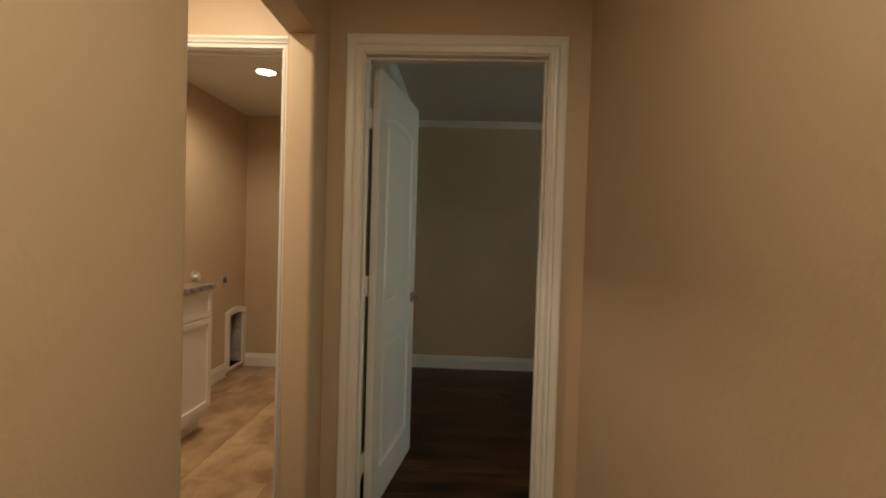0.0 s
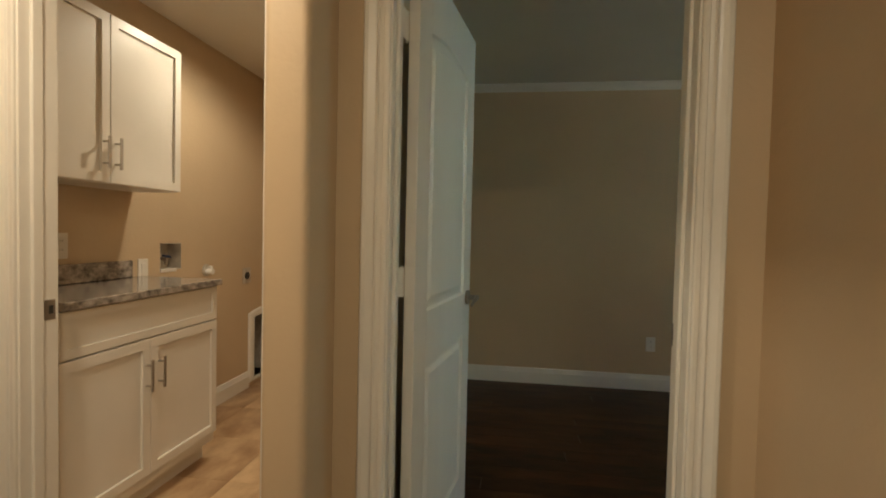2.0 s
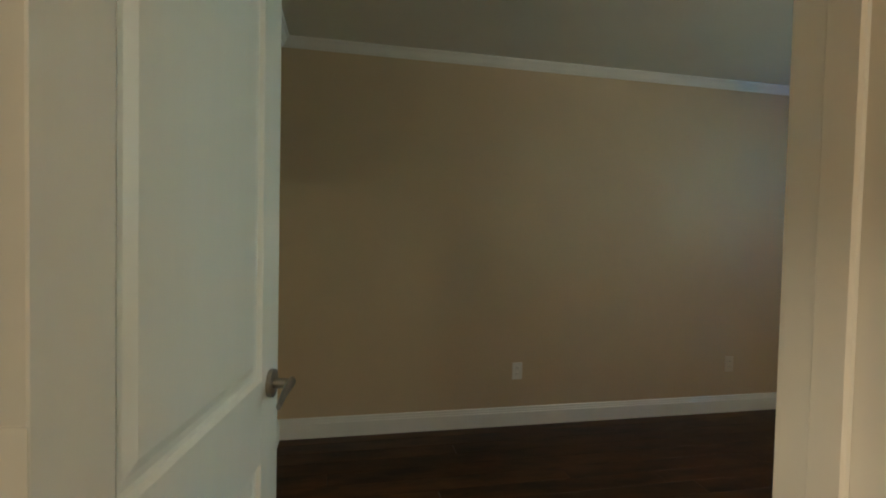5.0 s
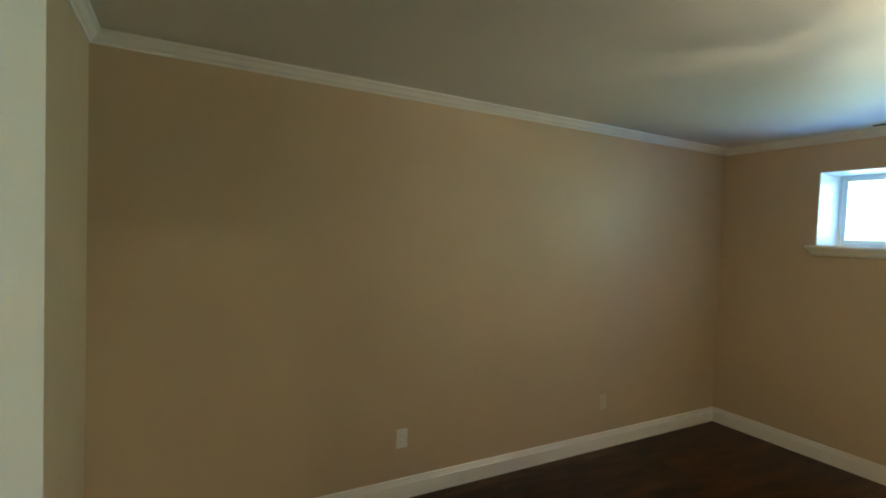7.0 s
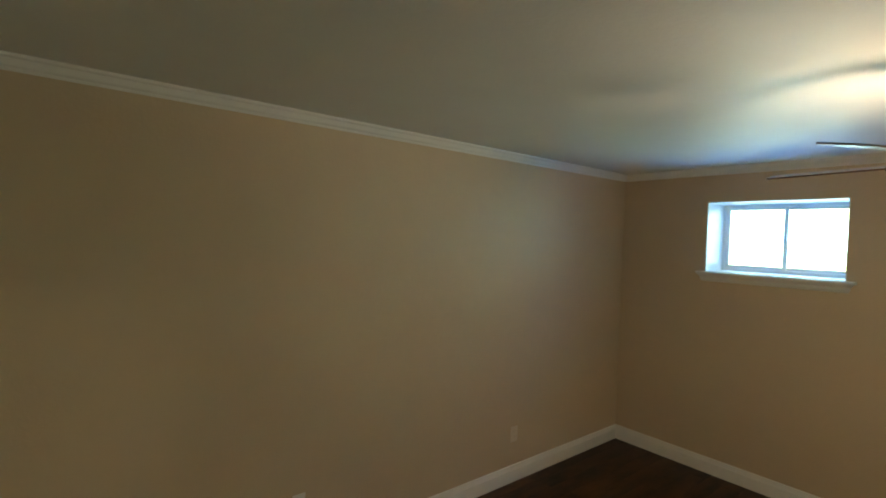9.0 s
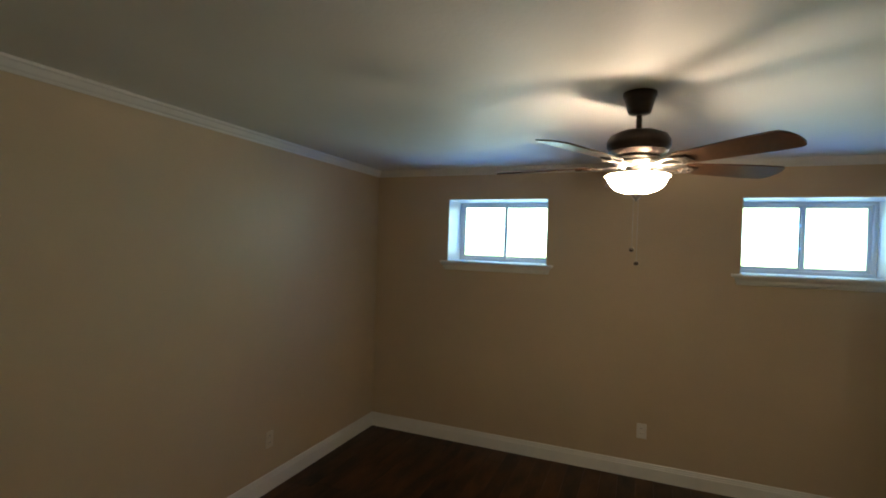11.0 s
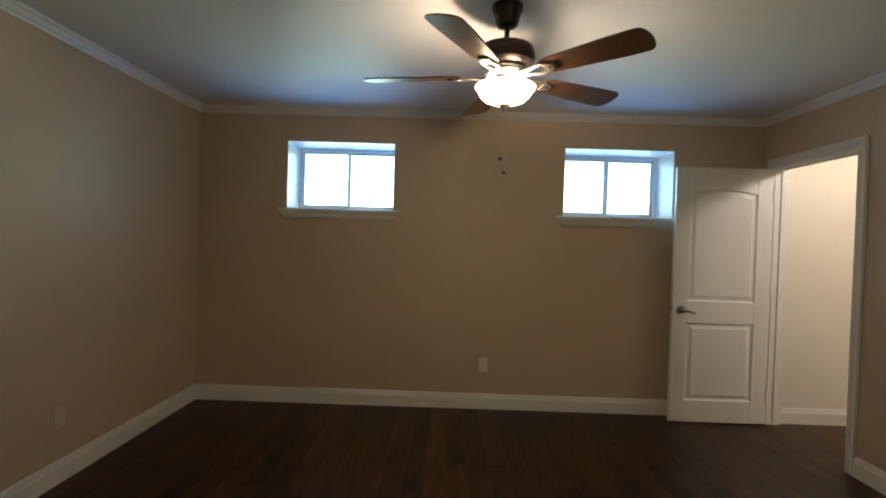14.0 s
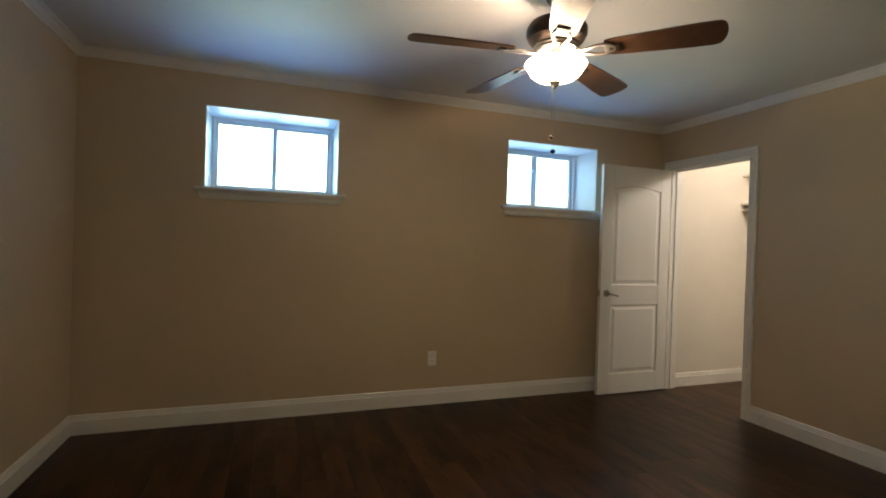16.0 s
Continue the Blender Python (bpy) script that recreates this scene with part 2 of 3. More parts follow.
# ---- structure ----
TOP = 2.56
wall("wall_north", "x", -0.67, EX + WT, NY, NY + 0.15, 0, TOP, [], WALL, "plain beige painted bedroom wall with light orange-peel texture")
wall("wall_east", "y", -1.05, NY, EX, EX + WT, 0, TOP, [(*W1, WZ0, WZ1), (*W2, WZ0, WZ1)], WALL, "thick beige wall with two small high windows")
wall("wall_west", "y", DY - 0.002, NY, -0.67, WX, 0, TOP, [], WALL, "beige wall between bedroom and laundry")
wall("wall_entry", "x", -0.624, KX, DH, DY, 0, TOP, [(DL - 0.018, DR + 0.018, -1, D1TOP + 0.018)], WALL, "beige wall with the bedroom doorway")
wall("wall_closet", "x", KX, EX, SY - 0.12, SY, 0, TOP, [(CL - 0.018, CR + 0.018, -1, DTOP + 0.018)], WALL, "beige bedroom wall with the closet doorway")
wall("wall_hall_right", "y", -2.1, DH, HR, KX, 0, TOP, [], WALL, "long beige painted hall wall")
wall("wall_hall_back", "x", -0.72, HR, -2.22, -2.1, 0, TOP, [], WALL, "beige wall that closes the hall")


def rounded_wall(name, x0, y0, x1, y1, corners, label):
    """A wall block whose named corners are rounded with bullnose bead."""
    pts = []
    for cx, cy, key in ((x0, y0, "sw"), (x1, y0, "se"), (x1, y1, "ne"), (x0, y1, "nw")):
        r = 0.022
        if key in corners:
            sx, sy = (1 if cx == x0 else -1), (1 if cy == y0 else -1)
            start = {"sw": 180, "se": 270, "ne": 0, "nw": 90}[key]
            for k in range(7):
                a = radians(start + 15 * k)
                pts.append((cx + sx * r + r * math.cos(a), cy + sy * r + r * math.sin(a)))
        else:
            pts.append((cx, cy))
    bm = add_loft(bmesh.new(), [[(x, y, z) for x, y in pts] for z in (0, TOP)])
    return setting(name, bm, WALL, label, smooth=True)


rounded_wall("wall_hall_left", -0.72, -2.1, HL, HLY, ("ne",), "beige hall wall with a rounded bullnose corner")
wall("wall_passage", "x", LWX - 0.12, -0.72, HLY - 0.12, HLY, 0, TOP, [], WALL, "beige wall of the side passage")
rounded_wall("wall_pier", -0.742, 2.168, -0.624, LY, ("se", "sw"), "narrow beige wall end with a rounded bullnose corner")
setting("header_beam", box(-0.735, HLY - 0.03, 2.085, -0.625, 2.19, TOP), WALL, "beige drywall header over the side passage")
wall("wall_laundry_front", "x", LWX, -0.624, LY, LY + 0.12, 0, TOP, [(LL - 0.018, LR + 0.018, -1, D3TOP + 0.018)], WALL, "beige wall with the laundry doorway")
WB = (3.585, 3.765, 0.978, 1.136)
PET = (4.59, 4.86, 0.06, 0.55)
wall("wall_laundry_west", "y", HLY, LNY + 0.12, LWX - 0.12, LWX, 0, TOP, [WB, PET], WALL, "beige laundry wall with a pipe box and a small hatch")
wall("wall_laundry_north", "x", LWX, -0.67, LNY, LNY + 0.12, 0, TOP, [], WALL, "beige laundry end wall")
wall("wall_closet_back", "x", KX, EX, -1.05, -0.93, 0, TOP, [], CLOSET, "cream closet back wall")
setting("closet_lining", box(4.005, -0.93, 0, EX - 0.002, SY - 0.122, TOP), CLOSET, "cream painted closet side wall")
setting("wall_closet_west", box(1.4, -0.93, 0, 1.5, SY - 0.12, TOP), CLOSET, "cream closet end wall")

setting("ceiling_bedroom", add_box(box(WX, DY, CEIL, EX, NY, CEIL + 0.1), KX, SY, CEIL, EX, DY, CEIL + 0.1), CEILING, "off-white lightly textured bedroom ceiling")
setting("ceiling_hall", add_box(box(LWX, HLY, HALL_CEIL, HL, LY, HALL_CEIL + 0.1), HL, -2.1, HALL_CEIL, HR, DH, HALL_CEIL + 0.1), CEILING, "off-white hall ceiling")
setting("ceiling_laundry", box(LWX, LY + 0.12, LAU_CEIL, -0.67, LNY, LAU_CEIL + 0.1), CEILING, "off-white laundry ceiling")
setting("ceiling_closet", box(1.5, -0.93, HALL_CEIL, EX, SY - 0.12, HALL_CEIL + 0.1), CEILING, "off-white closet ceiling")

CROWN = [(0, CEIL - 0.058), (0.008, CEIL - 0.058), (0.012, CEIL - 0.048), (0.022, CEIL - 0.040), (0.036, CEIL - 0.018), (0.046, CEIL - 0.012), (0.050, CEIL - 0.001), (0, CEIL - 0.001)]
setting("crown_moulding", sweep([(WX, DY), (KX, DY), (KX, SY), (EX, SY), (EX, NY), (WX, NY)], CROWN, closed=True), TRIM, "white painted crown moulding under the bedroom ceiling", smooth=False)
BASE = [(0, 0.001), (0.016, 0.001), (0.016, 0.092), (0.012, 0.098), (0.012, 0.106), (0.009, 0.111), (0.008, 0.122), (0.004, 0.127), (0, 0.128)]
for nm, path in (("baseboard_1", [(EX, SY + 0.02), (EX, NY), (WX, NY), (WX, DY)]),
                 ("baseboard_2", [(DR + 0.09, DY), (KX, DY), (KX, SY), (CL - 0.072, SY)]),
                 ("baseboard_3", [(1.5, -0.93), (4.005, -0.93), (4.005, SY - 0.125)]),
                 ("baseboard_4", [(-0.67, LNY), (LWX, LNY)]),
                 ("baseboard_5", [(LWX, 4.53), (LWX, 3.42)]),
                 ("baseboard_6", [(HR, -2.1), (HR, DH)]),
                 ):
    setting(nm, sweep(path, BASE), TRIM, "white moulded baseboard along the wall")


# ---- doors ----
def arc_panel(x0, x1, z0, z1, rise, n=10):
    pts = [(x0, z0), (x1, z0)]
    for i in range(n + 1):
        f = i / n
        pts.append((x1 + (x0 - x1) * f, z1 + rise * math.sin(math.pi * f)))
    return pts


def shrink(pts, d):
    cx = (min(p[0] for p in pts) + max(p[0] for p in pts)) / 2
    cz = (min(p[1] for p in pts) + max(p[1] for p in pts)) / 2
    hx, hz = max(p[0] for p in pts) - cx, max(p[1] for p in pts) - cz
    return [(cx + (x - cx) * (hx - d) / hx, cz + (z - cz) * (hz - d) / hz) for x, z in pts]


def add_lever(parent, x, z, side, toward):
    """A lever handle on one face of a leaf. side: +1 or -1 along y; toward: the way the lever points along x."""
    y = side * 0.0185
    bm = bmesh.new()
    add_tube(bm, (x, y, z), (x, y + side * 0.010, z), 0.031, 24)
    add_tube(bm, (x, y + side * 0.010, z), (x, y + side * 0.048, z), 0.011, 14)
    prof = [(0.0, 0.012), (0.03, 0.012), (0.07, 0.009), (0.105, 0.007)]
    rings = []
    for d, r in prof:
        c = Vector((x + toward * (d - 0.012), y + side * 0.046, z - 0.02 * (d / 0.105) ** 2))
        rings.append([c + Vector((0, r * 0.7 * math.cos(2 * math.pi * i / 12), r * math.sin(2 * math.pi * i / 12))) for i in range(12)])
    add_loft(bm, rings)
    part("door_handle", bm, PEWTER, parent, "pewter lever handle on a round rose", smooth=True)


def door_leaf(name, width, m, label, lever_z, height=2.035):
    """A two-panel leaf with an arched upper panel; the hinge edge is at x = 0 and it reaches to +x, centred on y = 0."""
    d = thing(name, m, label, "door", kind="structure")
    z0, z1, h = 0.012, height, 0.0175
    st, lock0, lock1, bot, top, rise = 0.118, 0.80, 0.975, 0.185, height - 0.205, 0.035
    bm = bmesh.new()
    add_box(bm, 0.001, -h + 0.0125, z0 + 0.001, width - 0.001, h - 0.0125, z1 - 0.001)
    add_box(bm, 0, -h, z0, st, h, z1, bevel=0.002)
    add_box(bm, width - st, -h, z0, width, h, z1, bevel=0.002)
    add_box(bm, st, -h, z0, width - st, h, bot)
    add_box(bm, st, -h, lock0, width - st, h, lock1)
    arch = [(st, z1), (st, top)] + [(st + (width - 2 * st) * i / 12, top + rise * math.sin(math.pi * i / 12)) for i in range(1, 12)] + [(width - st, top), (width - st, z1)]
    add_loft(bm, [[(x, y, z) for x, z in arch] for y in (-h, h)])
    part("leaf", bm, DOOR, d)
    for pts in (arc_panel(st, width - st, bot, lock0, 0.0, 4), arc_panel(st, width - st, lock1, top, rise, 12)):
        bm = bmesh.new()
        for s in (-1, 1):
            steps = [(0.0, h), (0.006, h - 0.009), (0.014, h - 0.0105), (0.026, h - 0.009), (0.044, h - 0.002)]
            add_loft(bm, [[(x, s * y, z) for x, z in shrink(pts, q)] for q, y in steps], cap=False)
            bm.faces.new([bm.verts.new((x, s * (h - 0.002), z)) for x, z in shrink(pts, 0.044)])
        bmesh.ops.remove_doubles(bm, verts=bm.verts, dist=1e-5)
        part("panel", bm, DOOR, d)
    for s in (-1, 1):
        add_lever(d, width - 0.065, lever_z, s, -1)
    part("latch_plate", box(width - 0.0005, -0.012, lever_z - 0.03, width + 0.0015, 0.012, lever_z + 0.03, bevel=0.001), PEWTER, d)
    return d


def add_hinges(parent, side, mat):
    for z in (0.26, 1.08, 1.84):
        bm = bmesh.new()
        add_box(bm, -0.0015, -0.0175, z - 0.044, 0.0, 0.0145, z + 0.044)
        add_tube(bm, (-0.004, side * 0.0225, z - 0.046), (-0.004, side * 0.0225, z + 0.046), 0.006, 10)
        add_box(bm, -0.048, side * 0.020 - 0.0012, z - 0.044, -0.004, side * 0.020 + 0.0012, z + 0.044, bevel=0.0005)
        for k in (-0.03, 0, 0.03):
            add_tube(bm, (-0.001, -0.004, z + k), (0.0005, -0.004, z + k), 0.004, 8)
        part("hinge", bm, mat, parent, "white painted butt hinge", smooth=True)


def doorway(name, axis, a0, a1, t0, t1, stop, label, cas, strike=None, head=DTOP):
    """Jamb lining with its stop, and casings at cas: (face, out, width)."""
    d = thing(name, Matrix.Identity(4), label, "door frame", kind="structure")

    def b(bm, a, t, z, a2, t2, z2, bevel=0.0015):
        if axis == "x":
            return add_box(bm, a, t, z, a2, t2, z2, bevel=bevel)
        return add_box(bm, t, a, z, t2, a2, z2, bevel=bevel)
    for lo, hi, s0, s1 in ((a0 - 0.018, a0, a0, a0 + 0.011), (a1, a1 + 0.018, a1 - 0.011, a1)):
        bm = b(bmesh.new(), lo, t0 - 0.001, 0, hi, t1 + 0.001, head)
        b(bm, s0, stop[0], 0, s1, stop[1], head, 0.003)
        part("jamb", bm, TRIM, d)
    bm = b(bmesh.new(), a0 - 0.018, t0 - 0.001, head, a1 + 0.018, t1 + 0.001, head + 0.018)
    b(bm, a0 + 0.011, stop[0], head - 0.011, a1 - 0.011, stop[1], head, 0.003)
    part("head_jamb", bm, TRIM, d)
    for face, out, w in cas:
        casing("casing", d, axis, face, out, a0 - 0.006, a1 + 0.006, head + 0.006, w)
    if strike:
        a, t, side = strike
        bm = b(bmesh.new(), a, t - 0.022, 0.935, a + side * 0.002, t + 0.014, 0.997, 0.0005)
        plate = part("strike_plate", bm, PEWTER, d, "pewter strike plate on the jamb")
        # solid dark block in place of the shaded latch hole
        part("latch_hole", b(bmesh.new(), a + side * 0.0005, t - 0.008, 0.953, a + side * 0.0028, t + 0.006, 0.979, 0), HOLE_SHADE, plate)
    return d


doorway("doorway_1", "x", DL, DR, DH, DY, (DY - 0.078, DY - 0.040), "white painted bedroom door frame with moulded casing",
        [(DH, -1, 0.072), (DY, 1, 0.045)], strike=(DR, DY - 0.018, -1), head=D1TOP)
doorway("doorway_2", "x", CL, CR, SY - 0.12, SY, (SY - 0.085, SY - 0.045), "white painted closet door frame with moulded casing",
        [(SY, 1, 0.072)], strike=(CL, SY - 0.02, 1))
doorway("doorway_3", "x", LL, LR, LY, LY + 0.12, (LY + 0.03, LY + 0.065), "white painted laundry door frame with moulded casing",
        [(LY, -1, 0.05)], strike=(LL, LY + 0.095, 1), head=D3TOP)
D1 = door_leaf("door_1", 0.725, pose(DL + 0.029, DY + 0.028, 0, 0, 0, 81.3), "white two-panel bedroom door standing open against the wall", 0.955, 2.072)
add_hinges(D1, 1, TRIM)
D2 = door_leaf("door_2", 0.76, pose(CR - 0.005, SY + 0.028, 0, 0, 0, 90.5), "white two-panel closet door standing wide open", 0.905)
add_hinges(D2, 1, TRIM)


# ---- windows ----
def window(name, y0, y1, label):
    w = thing(name, Matrix.Identity(4), label, "window", kind="structure")
    f0, f1 = EX + 0.315, EX + 0.375
    def frame_ring(name_, ya, yb, za, zb, t, x0, x1, lab=""):
        bm = bmesh.new()
        add_box(bm, x0, ya, za, x1, ya + t, zb, bevel=0.003)
        add_box(bm, x0, yb - t, za, x1, yb, zb, bevel=0.003)
        add_box(bm, x0, ya + t, za, x1, yb - t, za + t, bevel=0.003)
        add_box(bm, x0, ya + t, zb - t, x1, yb - t, zb, bevel=0.003)
        return part(name_, bm, VINYL, w, lab)
    frame_ring("window_frame", y0, y1, WZ0, WZ1, 0.030, f0, f1 + 0.03)
    ym = (y0 + y1) / 2
    s1 = frame_ring("sash", ym - 0.018, y1 - 0.028, WZ0 + 0.028, WZ1 - 0.028, 0.026, f0 + 0.008, f0 + 0.030)
    s2 = frame_ring("sash", y0 + 0.028, ym + 0.018, WZ0 + 0.028, WZ1 - 0.028, 0.026, f0 + 0.034, f0 + 0.056)
    for s, ya, yb, x in ((s1, ym - 0.018, y1 - 0.028, f0 + 0.018), (s2, y0 + 0.028, ym + 0.018, f0 + 0.044)):
        p = part("pane", box(x, ya + 0.02, WZ0 + 0.048, x + 0.004, yb - 0.02, WZ1 - 0.048), GLASS, s, "clear window pane")
        p.visible_shadow = False
    part("sash_lock", box(f0 - 0.002, ym - 0.012, 1.90, f0 + 0.010, ym + 0.004, 1.945, bevel=0.003), VINYL, s1)
    bm = bmesh.new()
    add_box(bm, EX - 0.045, y0 - 0.055, WZ0 - 0.022, EX, y1 + 0.055, WZ0 - 0.001, bevel=0.005, seg=2)
    add_box(bm, EX - 0.002, y0 + 0.001, WZ0 - 0.022, f0, y1 - 0.001, WZ0 + 0.003)
    part("window_sill", bm, TRIM, w, "white projecting window stool")
    for nm, a in (("jamb_lining", (EX + 0.001, y0, WZ0 + 0.003, f0, y0 + 0.008, WZ1 - 0.008)), ("jamb_lining", (EX + 0.001, y1 - 0.008, WZ0 + 0.003, f0, y1, WZ1 - 0.008)),
                  ("head_lining", (EX + 0.001, y0, WZ1 - 0.008, f0, y1, WZ1))):
        part(nm, box(*a, bevel=0.001), TRIM, w, "white painted lining of the window recess")
    prof = ((0, 0.022), (0.038, 0.022), (0.036, 0.030), (0.024, 0.042), (0.020, 0.062), (0.010, 0.078), (0, 0.080))
    rings = [[(EX - u, y + s * (0.006 + u), WZ0 - v) for u, v in prof] for y, s in ((y0, -1), (y1, 1))]
    part("apron", add_loft(bmesh.new(), rings), TRIM, w)
    return w


window("window_1", *W1, "small white sliding window high in a deep recess")
window("window_2", *W2, "small white sliding window beside the open closet door")
setting("ground", box(EX + WT + 0.01, -60, 0.9, 120, 70, 1.0), GRASS, "grass outside the high windows")


# ---- fan ----
def ceiling_fan():
    f = thing("ceiling_fan", pose(FAN[0], FAN[1], 0), "dark bronze ceiling fan with five walnut blades and lit bowl", "ceiling fan")
    zb = 2.147
    part("canopy", add_lathe(bmesh.new(), [(0.070, CEIL - 0.001), (0.071, CEIL - 0.018), (0.066, CEIL - 0.024), (0.058, CEIL - 0.05), (0.050, CEIL - 0.082), (0.044, CEIL - 0.092), (0.030, CEIL - 0.097), (0.014, CEIL - 0.098)]), BRONZE, f, smooth=True)
    part("downrod", add_lathe(bmesh.new(), [(0.012, CEIL - 0.09), (0.012, zb + 0.13)], n=16), BRONZE, f, smooth=True)
    part("motor_housing", add_lathe(bmesh.new(), [(0.02, zb + 0.155), (0.03, zb + 0.148), (0.085, zb + 0.143), (0.118, zb + 0.128), (0.132, zb + 0.105), (0.132, zb + 0.078), (0.124, zb + 0.066), (0.124, zb + 0.06),
                                                    (0.112, zb + 0.045), (0.09, zb + 0.035), (0.04, zb + 0.033)], n=48), BRONZE, f, "dark bronze motor housing", smooth=True)
    part("motor_band", add_lathe(bmesh.new(), [(0.04, zb + 0.0345), (0.094, zb + 0.034), (0.1, zb + 0.026), (0.094, zb + 0.018), (0.098, zb + 0.010), (0.09, zb + 0.0), (0.075, zb - 0.008), (0.03, zb - 0.009)], n=48), PEWTER, f, "ribbed pewter band under the motor", smooth=True)
    part("light_fitter", add_lathe(bmesh.new(), [(0.03, zb - 0.008), (0.052, zb - 0.01), (0.055, zb - 0.028), (0.062, zb - 0.034), (0.05, zb - 0.044), (0.02, zb - 0.046)], n=32), PEWTER, f, smooth=True)
    for k in range(5):
        a = radians(BLADE_ANGLE + 72 * k)
        turn = Matrix.Rotation(a, 4, "Z") @ Matrix.Translation((0, 0, zb)) @ Matrix.Rotation(radians(0.2), 4, "Y") @ Matrix.Rotation(radians(-12), 4, "X")
        bm = bmesh.new()
        left, right = [], []
        for i in range(21):
            s = math.sin(math.pi / 2 * i / 20)
            x = 0.205 + 0.455 * s
            w = 0.054 + 0.020 * min(1, s * 1.4)
            if s > 0.90:
                w *= max(0.003, 1 - ((s - 0.90) / 0.10) ** 3) ** 0.5
            if s < 0.06:
                w *= 0.82 + 3 * s
            left.append((x, w)), right.append((x, -w))
        out = left + right[::-1]
        add_loft(bm, [[(x, y, z) for x, y in out] for z in (-0.003, 0.003)])
        bm.transform(turn)
        part("blade", bm, BLADE, f)
        bm = bmesh.new()
        for s in (-1, 1):
            rings = []
            for x, y, w in ((0.085, 0.012, 0.010), (0.13, 0.016, 0.007), (0.17, 0.030, 0.007), (0.205, 0.034, 0.007), (0.235, 0.020, 0.008), (0.25, 0.004, 0.009)):
                rings.append([(x, s * y + q * w, z) for q, z in ((-1, -0.012), (1, -0.012), (1, -0.004), (-1, -0.004))])
            add_loft(bm, rings)
        add_box(bm, 0.205, -0.032, -0.0105, 0.228, 0.032, -0.0035, bevel=0.002)
        for q in (-0.022, 0.022):
            add_tube(bm, (0.216, q, -0.013), (0.216, q, -0.009), 0.006, 10)
        bm.transform(turn)
        iron = part("blade_iron", bm, PEWTER, f, "openwork pewter blade bracket")
        bm = box(0.232, -0.027, -0.011, 0.268, 0.027, -0.0032, bevel=0.003)
        bm.transform(turn)
        part("medallion", bm, BRONZE, iron, "dark bronze blade pad")
    bz = 2.022
    prof = [(0.131, bz + 0.080), (0.135, bz + 0.075), (0.126, bz + 0.066), (0.121, bz + 0.054), (0.109, bz + 0.035), (0.088, bz + 0.017), (0.055, bz + 0.005), (0.02, bz)]
    inner = [(r - 0.004 if r > 0.03 else r, z + 0.004) for r, z in prof[::-1]]
    bowl = part("light_bowl", add_lathe(bmesh.new(), prof, n=48, cap=False), BOWL, f, "lit frosted glass bowl", smooth=True)
    # unlit lining added to keep the bowl's own glow off the ceiling
    part("bowl_lining", add_lathe(bmesh.new(), [prof[0]] + inner[::-1], n=48, cap=False), PLATE, bowl, "unlit white lining added inside the bowl", smooth=True)
    part("finial", add_lathe(bmesh.new(), [(0.003, bz + 0.006), (0.027, bz + 0.005), (0.028, bz - 0.003), (0.020, bz - 0.010), (0.017, bz - 0.017), (0.009, bz - 0.022), (0.006, bz - 0.030), (0.002, bz - 0.033)], n=20), PEWTER, f, smooth=True)
    for x, y, z in ((0.0, 0.012, 1.777), (0.012, -0.008, 1.718)):
        bm = bmesh.new()
        add_tube(bm, (x, y, z), (x, y, bz + 0.01), 0.0012, 6)
        c = part("pull_chain", bm, NICKEL, f, "thin beaded pull chain")
        part("pull_fob", add_lathe(bmesh.new(), [(0.002, z + 0.010), (0.009, z + 0.007), (0.0125, z), (0.009, z - 0.007), (0.002, z - 0.010)], x, y, 14), BRONZE, c, smooth=True)
    return f


ceiling_fan()


# ---- plates and boxes ----
def outlet(m, label, switch=False, mat=None):
    """A wall plate; its back is at y = 0 and it faces -y."""
    mat = mat or PLATE
    o = thing("wall_outlet", m, label, "outlet", group="wall plates")
    part("cover_plate", box(-0.036, -0.006, -0.058, 0.036, 0, 0.058, bevel=0.003, seg=2), mat, o)
    if switch:
        part("rocker", box(-0.016, -0.009, -0.033, 0.016, -0.004, 0.033, bevel=0.002), mat, o)
    else:
        for z in (-0.021, 0.021):
            r = part("receptacle", box(-0.016, -0.008, z - 0.0145, 0.016, -0.004, z + 0.0145, bevel=0.003), mat, o)
            for x in (-0.006, 0.006):
                # thin dark blocks painted as the shade in the plug openings
                part("slot", box(x - 0.001, -0.0084, z - 0.002, x + 0.001, -0.0078, z + 0.007), HOLE_SHADE, r)
    bm = bmesh.new()
    add_tube(bm, (0, -0.0068, 0), (0, -0.004, 0), 0.003, 8)
    part("screw", bm, mat, o)
    return o


outlet(pose(1.008, NY, 0.374), "white duplex outlet low on the plain bedroom wall")
outlet(pose(2.695, NY, 0.365), "almond duplex outlet low on the beige bedroom wall", mat=ALMOND)
outlet(pose(EX, 2.69, 0.37, 0, 0, -90), "white duplex outlet low under the windows")
outlet(pose(LWX, 2.965, 1.135, 0, 0, 90), "white duplex outlet above the laundry counter")
outlet(pose(LWX, 3.453, 0.995, 0, 0, 90), "white switch plate beside the stone backsplash", switch=True)


